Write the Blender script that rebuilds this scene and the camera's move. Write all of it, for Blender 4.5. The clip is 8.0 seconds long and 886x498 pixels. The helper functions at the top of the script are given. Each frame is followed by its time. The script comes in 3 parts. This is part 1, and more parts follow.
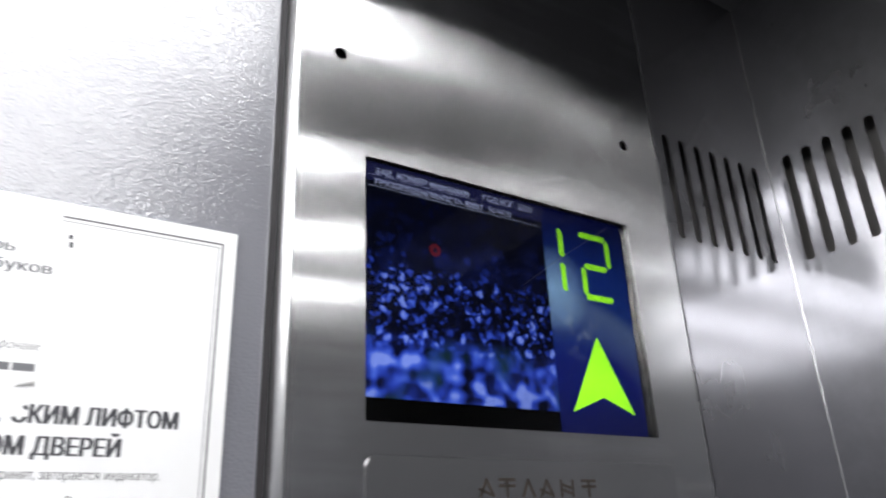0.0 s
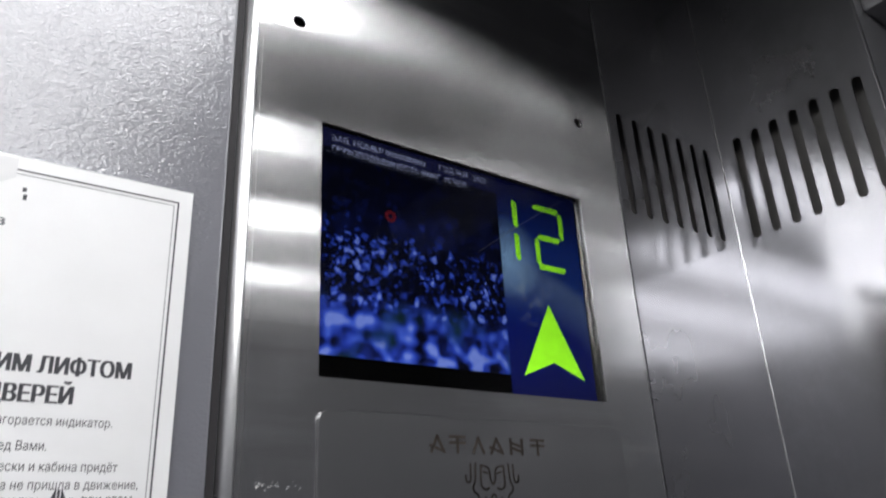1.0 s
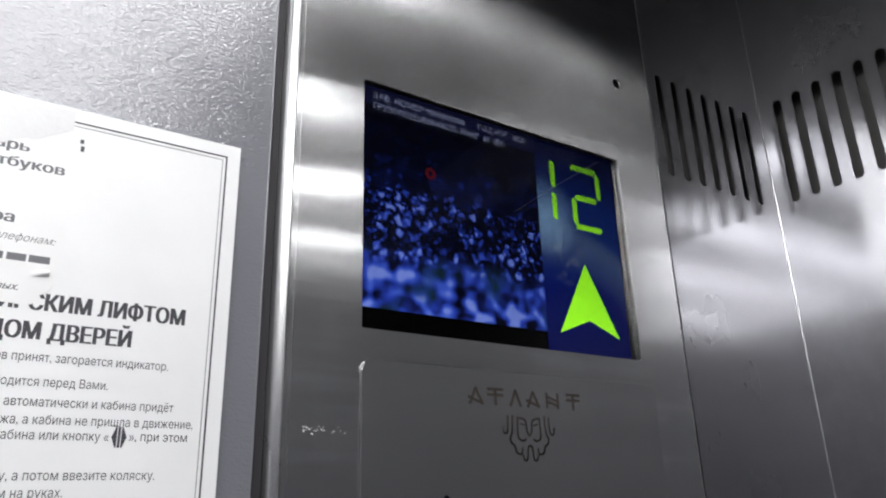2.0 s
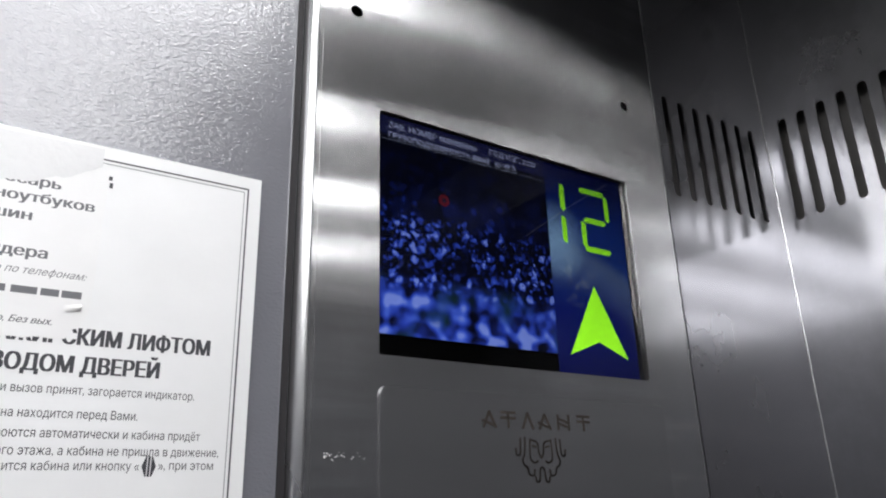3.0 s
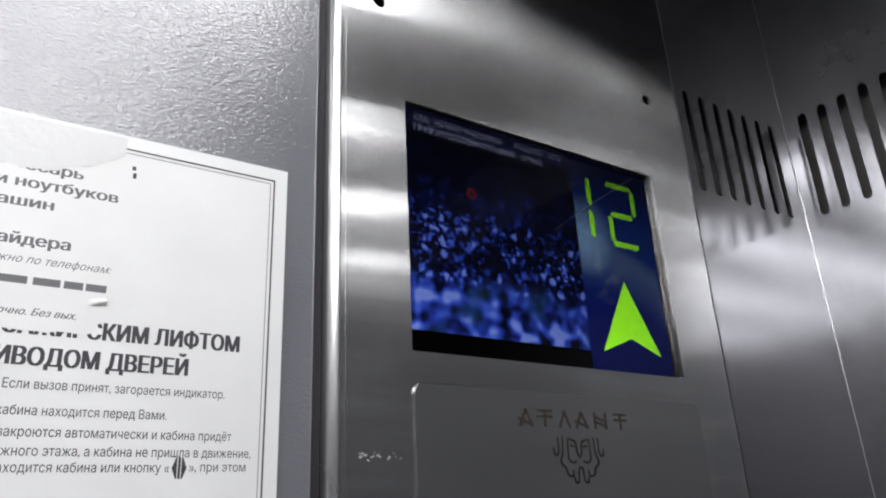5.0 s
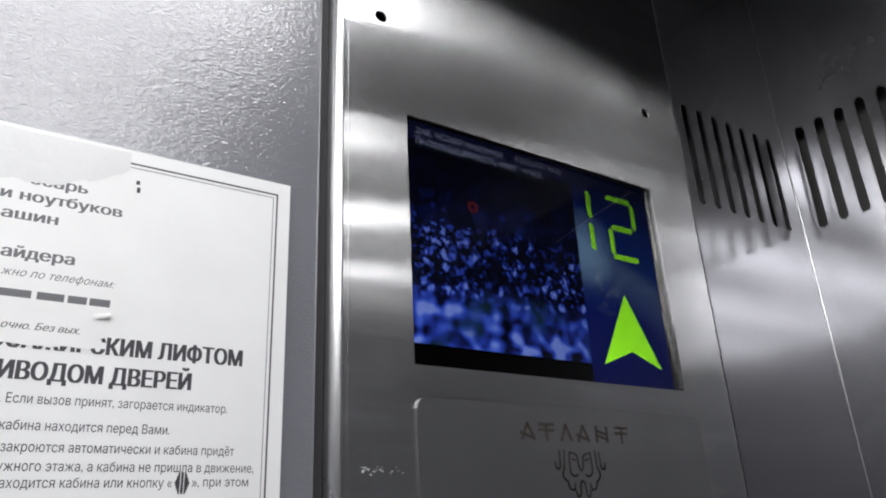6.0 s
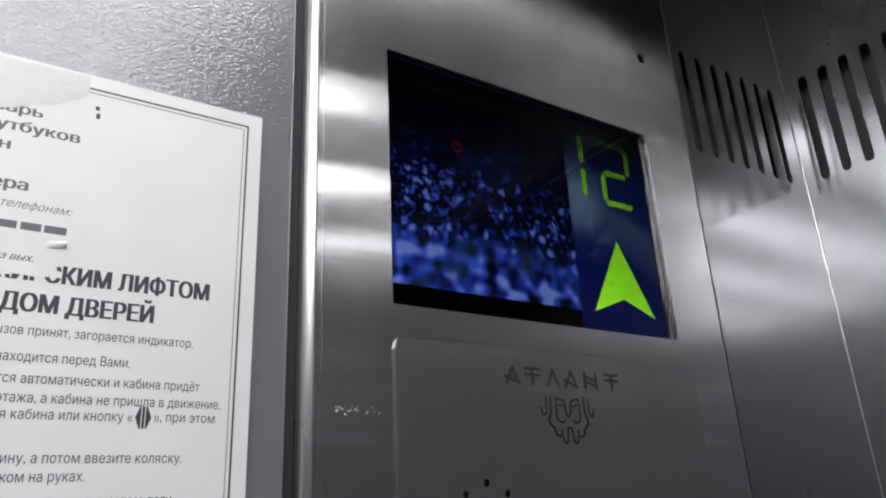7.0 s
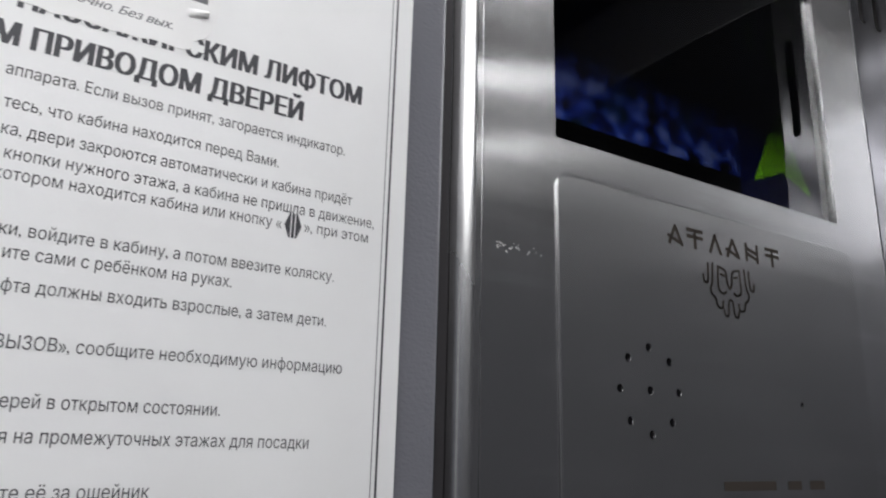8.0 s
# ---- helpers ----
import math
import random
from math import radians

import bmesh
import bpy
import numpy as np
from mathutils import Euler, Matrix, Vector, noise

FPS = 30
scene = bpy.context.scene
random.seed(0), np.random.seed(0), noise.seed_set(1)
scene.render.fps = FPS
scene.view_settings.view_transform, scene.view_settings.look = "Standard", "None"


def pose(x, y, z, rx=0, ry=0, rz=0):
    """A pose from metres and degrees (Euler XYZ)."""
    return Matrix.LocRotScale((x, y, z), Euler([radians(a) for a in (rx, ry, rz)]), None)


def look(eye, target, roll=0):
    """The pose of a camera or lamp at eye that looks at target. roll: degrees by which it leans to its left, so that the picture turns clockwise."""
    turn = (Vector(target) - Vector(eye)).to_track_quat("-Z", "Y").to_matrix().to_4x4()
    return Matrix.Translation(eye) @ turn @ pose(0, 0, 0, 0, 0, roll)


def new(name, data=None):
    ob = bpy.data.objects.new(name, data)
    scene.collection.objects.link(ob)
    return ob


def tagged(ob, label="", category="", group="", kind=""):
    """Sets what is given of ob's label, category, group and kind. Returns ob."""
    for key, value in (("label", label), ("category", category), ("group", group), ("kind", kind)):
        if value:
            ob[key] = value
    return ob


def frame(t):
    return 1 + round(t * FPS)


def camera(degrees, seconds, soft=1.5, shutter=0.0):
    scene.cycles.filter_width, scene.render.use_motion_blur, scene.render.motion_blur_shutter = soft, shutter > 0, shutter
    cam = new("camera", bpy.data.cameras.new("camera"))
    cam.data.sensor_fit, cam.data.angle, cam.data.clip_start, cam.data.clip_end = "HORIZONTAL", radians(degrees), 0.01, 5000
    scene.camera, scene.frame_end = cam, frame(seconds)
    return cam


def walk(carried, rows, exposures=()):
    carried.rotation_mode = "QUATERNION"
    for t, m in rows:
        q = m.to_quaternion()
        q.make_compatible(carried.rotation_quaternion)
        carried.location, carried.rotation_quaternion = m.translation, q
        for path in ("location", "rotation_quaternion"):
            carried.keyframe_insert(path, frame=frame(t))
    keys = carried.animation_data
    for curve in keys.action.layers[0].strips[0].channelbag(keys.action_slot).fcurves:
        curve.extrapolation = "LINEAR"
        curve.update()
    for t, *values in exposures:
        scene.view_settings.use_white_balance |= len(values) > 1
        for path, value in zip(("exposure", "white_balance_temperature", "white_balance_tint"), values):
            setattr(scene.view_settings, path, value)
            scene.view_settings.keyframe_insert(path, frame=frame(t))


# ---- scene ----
cam = camera(62.9, 8.0, soft=2.0, shutter=0.4)
PATH = [
    (0, (-0.166, -0.324, 1.63), (0.861, 1.213, 2.395), -2.6),
    (0.2, (-0.156, -0.318, 1.624), (0.909, 1.175, 2.423), -3.0),
    (0.5, (-0.154, -0.33, 1.624), (0.939, 1.156, 2.397), -2.6),
    (1, (-0.161, -0.331, 1.609), (0.937, 1.163, 2.36), -3.1),
    (1.5, (-0.163, -0.326, 1.596), (0.902, 1.225, 2.275), -1.8),
    (3, (-0.183, -0.339, 1.611), (0.861, 1.227, 2.287), -1.7),
    (3.5, (-0.173, -0.334, 1.609), (0.879, 1.22, 2.301), -2.6),
    (4, (-0.172, -0.314, 1.594), (0.854, 1.255, 2.291), -4.1),
    (4.5, (-0.182, -0.313, 1.6), (0.853, 1.246, 2.306), -3.1),
    (6, (-0.193, -0.313, 1.605), (0.855, 1.218, 2.352), -2.9),
    (6.5, (-0.178, -0.312, 1.598), (0.87, 1.227, 2.329), -2.9),
    (7, (-0.17, -0.3, 1.589), (0.874, 1.256, 2.288), -2.9),
    (7.3, (-0.181, -0.281, 1.589), (0.837, 1.295, 2.281), -1.7),
    (7.4, (-0.177, -0.24, 1.575), (0.825, 1.348, 2.263), -0.9),
    (7.5, (-0.172, -0.221, 1.563), (0.816, 1.387, 2.226), -1.3),
    (7.7, (-0.172, -0.207, 1.552), (0.815, 1.433, 2.133), -0.3),
    (7.8, (-0.178, -0.212, 1.555), (0.817, 1.43, 2.111), 0.3),
    (7.9, (-0.184, -0.216, 1.558), (0.818, 1.427, 2.102), 0.7),
    (8, (-0.19, -0.218, 1.563), (0.827, 1.424, 2.079), 1.5),
]
EXPOSURES = [(0, 0.8), (0.5, 0.45), (1, 0.42), (1.5, 0.52), (3.5, 0.38), (6, 0.3), (6.5, 0.2), (7.0, 0.2), (8, 0.18)]
walk(cam, [(t, look(eye, target, roll)) for t, eye, target, roll in PATH], EXPOSURES)

# ---- world: the closed lift car lets no daylight in ----
world = bpy.data.worlds.new("world")
scene.world = world
world.use_nodes = True
world.node_tree.nodes["Background"].inputs["Color"].default_value = (0.02, 0.02, 0.022, 1)
world.node_tree.nodes["Background"].inputs["Strength"].default_value = 0.3
LAMP_STRENGTH = 13.2
SCREEN_STRENGTH = 1.2
CEILING_Z = 2.12


# ---- materials ----
def material(name, colour, rough=0.5, metal=0.0):
    m = bpy.data.materials.new(name)
    m.use_nodes = True
    b = m.node_tree.nodes["Principled BSDF"]
    b.inputs["Base Color"].default_value = (*colour, 1)
    b.inputs["Roughness"].default_value = rough
    b.inputs["Metallic"].default_value = metal
    return m, m.node_tree.nodes, m.node_tree.links, b


def ramp(nodes, links, source, stops):
    r = nodes.new("ShaderNodeValToRGB")
    e = r.color_ramp.elements
    while len(e) < len(stops):
        e.new(0.5)
    for el, (p, c) in zip(e, stops):
        el.position, el.color = p, (c, c, c, 1) if isinstance(c, (int, float)) else (*c, 1)
    links.new(source, r.inputs["Fac"])
    return r.outputs["Color"]


def noise_tex(nodes, links, scale, detail=3.0, stretch=(1, 1, 1), rough=0.5):
    co = nodes.new("ShaderNodeNewGeometry")
    mp = nodes.new("ShaderNodeVectorMath")
    mp.operation = "MULTIPLY"
    mp.inputs[1].default_value = stretch
    links.new(co.outputs["Position"], mp.inputs[0])
    n = nodes.new("ShaderNodeTexNoise")
    n.inputs["Scale"].default_value, n.inputs["Detail"].default_value = scale, detail
    n.inputs["Roughness"].default_value = rough
    links.new(mp.outputs["Vector"], n.inputs["Vector"])
    return n.outputs["Fac"]


def bump(nodes, links, bsdf, height, strength, distance):
    b = nodes.new("ShaderNodeBump")
    b.inputs["Strength"].default_value, b.inputs["Distance"].default_value = strength, distance
    links.new(height, b.inputs["Height"])
    links.new(b.outputs["Normal"], bsdf.inputs["Normal"])
    return b


def steel(name, colour, wide, narrow, hazy=0.0, share=0.0, wave=0.0, broad=0.0, wear=0.1):
    """Steel brushed upright: its highlights spread sideways (wide) more than up and down (narrow). A share of them is hazier up and down."""
    m, n, l, old = material(name, colour, 0.3, 1.0)
    n.remove(old)
    geo = n.new("ShaderNodeNewGeometry")
    side = n.new("ShaderNodeVectorMath")
    side.operation = "CROSS_PRODUCT"
    l.new(geo.outputs["Normal"], side.inputs[0])
    side.inputs[1].default_value = (0, 0, 1)
    smear = noise_tex(n, l, 11, 5, (1, 1, 0.7))
    streak = noise_tex(n, l, 700, 2, (1, 1, 0.03))
    add = n.new("ShaderNodeMath")
    add.operation = "MULTIPLY_ADD"
    l.new(streak, add.inputs[0])
    add.inputs[1].default_value = 0.15
    wiped = n.new("ShaderNodeMath")
    wiped.operation = "MULTIPLY_ADD"
    l.new(noise_tex(n, l, 60, 4, (0.07, 1, 1), 0.6), wiped.inputs[0])
    wiped.inputs[1].default_value = 0.9
    l.new(smear, wiped.inputs[2])
    l.new(wiped.outputs[0], add.inputs[2])
    half = n.new("ShaderNodeMath")
    half.operation = "MULTIPLY"
    l.new(add.outputs[0], half.inputs[0])
    half.inputs[1].default_value = 0.5
    tint = ramp(n, l, half.outputs[0], [(0.50, [c * (1 - wear) for c in colour]), (0.66, colour)])
    relief = None
    if wave:
        relief = n.new("ShaderNodeBump")
        relief.inputs["Strength"].default_value, relief.inputs["Distance"].default_value = wave, 0.01
        l.new(noise_tex(n, l, 45, 3, (0.07, 1, 1), 0.6), relief.inputs["Height"])

    def lobe(across, along):
        b = n.new("ShaderNodeBsdfAnisotropic")
        rough = (across * along) ** 0.25
        b.inputs["Anisotropy"].default_value = (along / across) ** 0.5 - 1
        l.new(side.outputs["Vector"], b.inputs["Tangent"])
        l.new(ramp(n, l, smear, [(0.3, rough * 0.93), (0.75, rough * 1.1)]), b.inputs["Roughness"])
        l.new(tint, b.inputs["Color"])
        if relief:
            l.new(relief.outputs["Normal"], b.inputs["Normal"])
        return b.outputs[0]

    shine = lobe(wide, narrow)
    if share:
        mix = n.new("ShaderNodeMixShader")
        mix.inputs[0].default_value = share
        l.new(shine, mix.inputs[1])
        l.new(lobe(broad or wide * 1.1, hazy), mix.inputs[2])
        shine = mix.outputs[0]
    l.new(shine, n["Material Output"].inputs["Surface"])
    return m


BRUSHED = steel("brushed_steel", (0.80, 0.80, 0.808), 0.15, 0.002, 0.007, 0.34, 0.010, 0.30, 0.26)
FOLD_STEEL = steel("fold_steel", (0.62, 0.62, 0.625), 0.12, 0.05)
PLATE_STEEL = steel("plate_steel", (0.64, 0.64, 0.645), 0.20, 0.003, 0.011, 0.5, 0.015, 0.30)
SATIN = steel("satin_steel", (0.40, 0.40, 0.417), 0.024, 0.013, 0.18, 0.26, 0.0, 0.20)
EDGE_STEEL = steel("edge_steel", (0.70, 0.70, 0.70), 0.05, 0.05)
# near-black that stands for shade inside the hollow and the screw holes
DARK = material("hollow_shade", (0.012, 0.012, 0.013), 0.6)[0]
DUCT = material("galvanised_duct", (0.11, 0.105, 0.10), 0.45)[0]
GAP = material("joint_shade", (0.012, 0.010, 0.012), 0.7)[0]
INK = material("black_ink", (0.045, 0.045, 0.052), 0.6)[0]
GREY_INK = material("grey_ink", (0.14, 0.14, 0.15), 0.6)[0]
ENGRAVED = material("engraved_brown", (0.042, 0.033, 0.027), 0.8)[0]


def painted(name, colour, size, height, rough=0.3, coat=0.0):
    """Powder paint with a hammered grain."""
    m, n, l, b = material(name, colour, rough)
    b.inputs["Specular IOR Level"].default_value = 0.5
    b.inputs["Coat Weight"].default_value = coat
    b.inputs["Coat Roughness"].default_value = 0.07
    b.inputs["Coat IOR"].default_value = 1.76
    grain = noise_tex(n, l, size, 2, (0.8, 1, 1.3), 0.5)
    fine = noise_tex(n, l, size * 2.3, 1)
    add = n.new("ShaderNodeMath")
    add.operation = "MULTIPLY_ADD"
    l.new(fine, add.inputs[0])
    add.inputs[1].default_value = 0.25
    l.new(ramp(n, l, grain, [(0.25, 0.0), (0.75, 1.0)]), add.inputs[2])
    relief = bump(n, l, b, add.outputs[0], 1.0, height)
    l.new(relief.outputs["Normal"], b.inputs["Coat Normal"])
    spots = noise_tex(n, l, 9, 5)
    l.new(ramp(n, l, spots, [(0.3, [c * 0.9 for c in colour]), (0.7, [c * 1.08 for c in colour])]), b.inputs["Base Color"])
    return m


PAINT = painted("hammered_grey_paint", (0.155, 0.157, 0.177), 600, 0.00018, 0.42, 1.0)
DOOR_PAINT = painted("grey_door_paint", (0.21, 0.21, 0.22), 330, 0.0001, 0.3)
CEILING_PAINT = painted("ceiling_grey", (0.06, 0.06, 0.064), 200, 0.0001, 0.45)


def paper(name, colour, crumple=0.0):
    m, n, l, b = material(name, colour, 0.55)
    l.new(ramp(n, l, noise_tex(n, l, 30, 5), [(0.3, [c * 0.95 for c in colour]), (0.7, colour)]), b.inputs["Base Color"])
    if crumple:
        bump(n, l, b, noise_tex(n, l, 160, 4), crumple, 0.004)
    else:
        bump(n, l, b, noise_tex(n, l, 25, 2), 0.08, 0.003)
    return m


PALE = material("white_enamel", (0.86, 0.86, 0.86), 0.35)[0]
REAR_PAINT = painted("rear_wall_paint", (0.14, 0.14, 0.147), 600, 0.00014, 0.3)
PAPER = paper("white_paper", (0.80, 0.80, 0.80))
STICKER_PAPER = paper("sticker_paper", (0.80, 0.795, 0.79), 0.04)
TAPE = paper("torn_tape", (0.70, 0.70, 0.70), 0.16)


def glowing(name, colour, strength):
    m, n, l, b = material(name, (0.01, 0.01, 0.01), 0.12)
    b.inputs["Emission Color"].default_value = (*colour, 1)
    b.inputs["Emission Strength"].default_value = strength
    return m


LAMP_GLOW = glowing("lamp_glow", (0.985, 0.985, 1.0), LAMP_STRENGTH)
GREEN = glowing("green_glow", (0.30, 0.86, 0.02), SCREEN_STRENGTH)
RED = glowing("red_glow", (0.07, 0.006, 0.012), SCREEN_STRENGTH)
LETTER_GLOW = glowing("pale_glow", (0.46, 0.52, 0.78), SCREEN_STRENGTH)
BAR_GLOW = glowing("bar_glow", (0.012, 0.014, 0.06), SCREEN_STRENGTH)


def flower_picture():
    """The shown photograph: a blue flower meadow, sharp in the middle and blurred towards the bottom."""
    m, n, l, b = material("flower_picture", (0.004, 0.004, 0.006), 0.03)
    tc = n.new("ShaderNodeTexCoord")
    sep = n.new("ShaderNodeSeparateXYZ")
    l.new(tc.outputs["Object"], sep.inputs[0])
    up = sep.outputs["Z"]

    def cells(scale, lo, hi, blur):
        noise_v = n.new("ShaderNodeTexNoise")
        noise_v.inputs["Scale"].default_value = scale * 0.9
        l.new(tc.outputs["Object"], noise_v.inputs["Vector"])
        warp = n.new("ShaderNodeVectorMath")
        warp.operation = "MULTIPLY_ADD"
        l.new(noise_v.outputs["Color"], warp.inputs[0])
        warp.inputs[1].default_value = (blur, blur, blur)
        l.new(tc.outputs["Object"], warp.inputs[2])
        v = n.new("ShaderNodeTexVoronoi")
        v.inputs["Scale"].default_value = scale
        v.inputs["Randomness"].default_value = 1.0
        l.new(warp.outputs["Vector"], v.inputs["Vector"])
        core = ramp(n, l, v.outputs["Distance"], [(lo, 1.0), (hi, 0.0)])
        chance = n.new("ShaderNodeSeparateColor")
        l.new(v.outputs["Color"], chance.inputs[0])
        some = ramp(n, l, chance.outputs[0], [(0.12, 0.0), (0.75, 1.0)])
        mul = n.new("ShaderNodeMath")
        mul.operation = "MULTIPLY"
        l.new(core, mul.inputs[0])
        l.new(some, mul.inputs[1])
        return mul.outputs[0]

    def times(a, c):
        q = n.new("ShaderNodeMath")
        q.operation = "MULTIPLY"
        l.new(a, q.inputs[0])
        l.new(c, q.inputs[1])
        return q.outputs[0]

    def plus(a, c):
        q = n.new("ShaderNodeMath")
        q.operation = "ADD"
        l.new(a, q.inputs[0])
        l.new(c, q.inputs[1])
        return q.outputs[0]

    def band(stops):
        mr = n.new("ShaderNodeMath")
        mr.operation = "DIVIDE"
        l.new(up, mr.inputs[0])
        mr.inputs[1].default_value = 0.15
        return ramp(n, l, mr.outputs[0], stops)

    sharp = times(cells(150, 0.20, 0.50, 0.011), band([(0.25, 0.0), (0.31, 1.1), (0.56, 0.95), (0.63, 0.22), (0.76, 0.05)]))
    small = times(cells(270, 0.15, 0.48, 0.006), band([(0.27, 0.0), (0.34, 0.8), (0.55, 0.7), (0.61, 0.0)]))
    blur_n = n.new("ShaderNodeTexNoise")
    blur_n.inputs["Scale"].default_value, blur_n.inputs["Detail"].default_value, blur_n.inputs["Roughness"].default_value = 78, 1.2, 0.5
    l.new(tc.outputs["Object"], blur_n.inputs["Vector"])
    soft = plus(times(ramp(n, l, blur_n.outputs["Fac"], [(0.40, 0.0), (0.72, 1.1)]), band([(0.05, 1.0), (0.26, 0.95), (0.34, 0.0)])), times(cells(70, 0.05, 0.66, 0.008), band([(0.05, 0.6), (0.26, 0.55), (0.33, 0.0)])))
    far = times(cells(80, 0.0, 0.9, 0.008), band([(0.55, 0.0), (0.66, 0.16), (0.80, 0.07), (0.88, 0.0)]))
    light = plus(plus(sharp, small), plus(soft, far))
    patch_n = n.new("ShaderNodeTexNoise")
    patch_n.inputs["Scale"].default_value = 28
    l.new(tc.outputs["Object"], patch_n.inputs["Vector"])
    light = times(light, ramp(n, l, patch_n.outputs["Fac"], [(0.34, 0.55), (0.60, 1.35)]))
    col = ramp(n, l, light, [(0.0, (0.003, 0.004, 0.014)), (0.15, (0.008, 0.014, 0.10)), (0.5, (0.025, 0.06, 0.50)), (0.8, (0.07, 0.15, 0.80)), (1.0, (0.22, 0.32, 0.95))])
    green = times(ramp(n, l, patch_n.outputs["Fac"], [(0.36, 1.0), (0.50, 0.0)]), band([(0.04, 0.85), (0.24, 0.75), (0.34, 0.0)]))
    mix = n.new("ShaderNodeMix")
    mix.data_type = "RGBA"
    l.new(green, mix.inputs["Factor"])
    l.new(col, mix.inputs["A"])
    mix.inputs["B"].default_value = (0.012, 0.045, 0.025, 1)
    l.new(mix.outputs["Result"], b.inputs["Emission Color"])
    b.inputs["Emission Strength"].default_value = SCREEN_STRENGTH * 0.42
    return m


def planet_picture():
    """The shown background: deep blue with a pale planet's rim and a glint."""
    m, n, l, b = material("planet_picture", (0.004, 0.004, 0.006), 0.03)
    tc = n.new("ShaderNodeTexCoord")

    def ball(cx, cz, near, far, inner, outer):
        off = n.new("ShaderNodeVectorMath")
        off.operation = "DISTANCE"
        l.new(tc.outputs["Object"], off.inputs[0])
        off.inputs[1].default_value = (cx, 0, cz)
        mr = n.new("ShaderNodeMapRange")
        l.new(off.outputs["Value"], mr.inputs["Value"])
        mr.inputs["From Min"].default_value, mr.inputs["From Max"].default_value = near, far
        mr.inputs["To Min"].default_value, mr.inputs["To Max"].default_value = inner, outer
        return mr.outputs["Result"]

    def layer(fac, below, colour):
        mix = n.new("ShaderNodeMix")
        mix.data_type = "RGBA"
        l.new(fac, mix.inputs["Factor"])
        l.new(below, mix.inputs["A"])
        mix.inputs["B"].default_value = (*colour, 1)
        return mix.outputs["Result"]

    sep = n.new("ShaderNodeSeparateXYZ")
    l.new(tc.outputs["Object"], sep.inputs[0])
    mr = n.new("ShaderNodeMath")
    mr.operation = "DIVIDE"
    l.new(sep.outputs["Z"], mr.inputs[0])
    mr.inputs[1].default_value = 0.15
    base = ramp(n, l, mr.outputs[0], [(0.0, (0.005, 0.008, 0.09)), (0.3, (0.005, 0.012, 0.15)), (0.5, (0.016, 0.045, 0.24)), (0.72, (0.008, 0.035, 0.26)), (1.0, (0.004, 0.007, 0.09))])
    haze = ball(0.145, -0.028, 0.085, 0.118, 0.0, 0.55)
    shade = ball(0.145, -0.028, 0.113, 0.122, 1.0, 0.0)
    rim = n.new("ShaderNodeMath")
    rim.operation = "MULTIPLY"
    l.new(haze, rim.inputs[0])
    l.new(shade, rim.inputs[1])
    col = layer(rim.outputs[0], base, (0.16, 0.24, 0.38))
    cl = n.new("ShaderNodeTexNoise")
    cl.inputs["Scale"].default_value, cl.inputs["Detail"].default_value = 75, 5
    l.new(tc.outputs["Object"], cl.inputs["Vector"])
    clouds = n.new("ShaderNodeMath")
    clouds.operation = "MULTIPLY"
    l.new(ramp(n, l, cl.outputs["Fac"], [(0.52, 0.0), (0.68, 0.7)]), clouds.inputs[0])
    l.new(ball(0.155, 0.072, 0.008, 0.026, 1.0, 0.0), clouds.inputs[1])
    col = layer(clouds.outputs[0], col, (0.30, 0.38, 0.48))
    col = layer(ball(0.141, 0.094, 0.0, 0.030, 0.9, 0.0), col, (0.34, 0.60, 0.95))
    l.new(col, b.inputs["Emission Color"])
    b.inputs["Emission Strength"].default_value = SCREEN_STRENGTH * 0.5
    return m


FLOWERS, PLANET = flower_picture(), planet_picture()
LOUVRE = material("louvre_black", (0.006, 0.006, 0.007), 0.8)[0]
LOUVRE.node_tree.nodes["Principled BSDF"].inputs["Specular IOR Level"].default_value = 0.0


def clear_glass():
    m, n, l, b = material("clear_glass", (1, 1, 1), 0.02)
    out = n["Material Output"]
    through_it, gloss, fr, mix = n.new("ShaderNodeBsdfTransparent"), n.new("ShaderNodeBsdfGlossy"), n.new("ShaderNodeFresnel"), n.new("ShaderNodeMixShader")
    gloss.inputs["Roughness"].default_value = 0.02
    fr.inputs["IOR"].default_value = 1.5
    l.new(fr.outputs[0], mix.inputs[0])
    l.new(through_it.outputs[0], mix.inputs[1])
    l.new(gloss.outputs[0], mix.inputs[2])
    l.new(mix.outputs[0], out.inputs["Surface"])
    n.remove(b)
    return m


CLEAR_GLASS = clear_glass()
BLACK_GLASS = material("black_glass", (0.004, 0.004, 0.006), 0.03)[0]


# ---- builders ----

def link(name, bm, mat, parent=None, label=""):
    me = bpy.data.meshes.new(name)
    bmesh.ops.recalc_face_normals(bm, faces=bm.faces)
    bm.to_mesh(me)
    bm.free()
    me.materials.append(mat)
    ob = new(name, me)
    if parent:
        ob.parent = parent
        ob.matrix_parent_inverse = parent.matrix_basis.inverted()
    if label:
        tagged(ob, label)
    return ob


def part(name, bm, mat, parent, label=""):
    return link(name, bm, mat, parent, label)


def thing(name, at, label, category, group="", kind=""):
    ob = new(name)
    ob.location = at
    ob.empty_display_size = 0.05
    bpy.context.view_layer.update()
    return tagged(ob, label, category, group, kind)


def box(x0, x1, y0, y1, z0, z1, bevel=0.0):
    bm = bmesh.new()
    bmesh.ops.create_cube(bm, size=1)
    for v in bm.verts:
        v.co = Vector(((x0, x1)[v.co.x > 0], (y0, y1)[v.co.y > 0], (z0, z1)[v.co.z > 0]))
    if bevel:
        bmesh.ops.bevel(bm, geom=bm.edges[:], offset=bevel, segments=2, affect="EDGES", profile=0.6)
    return bm


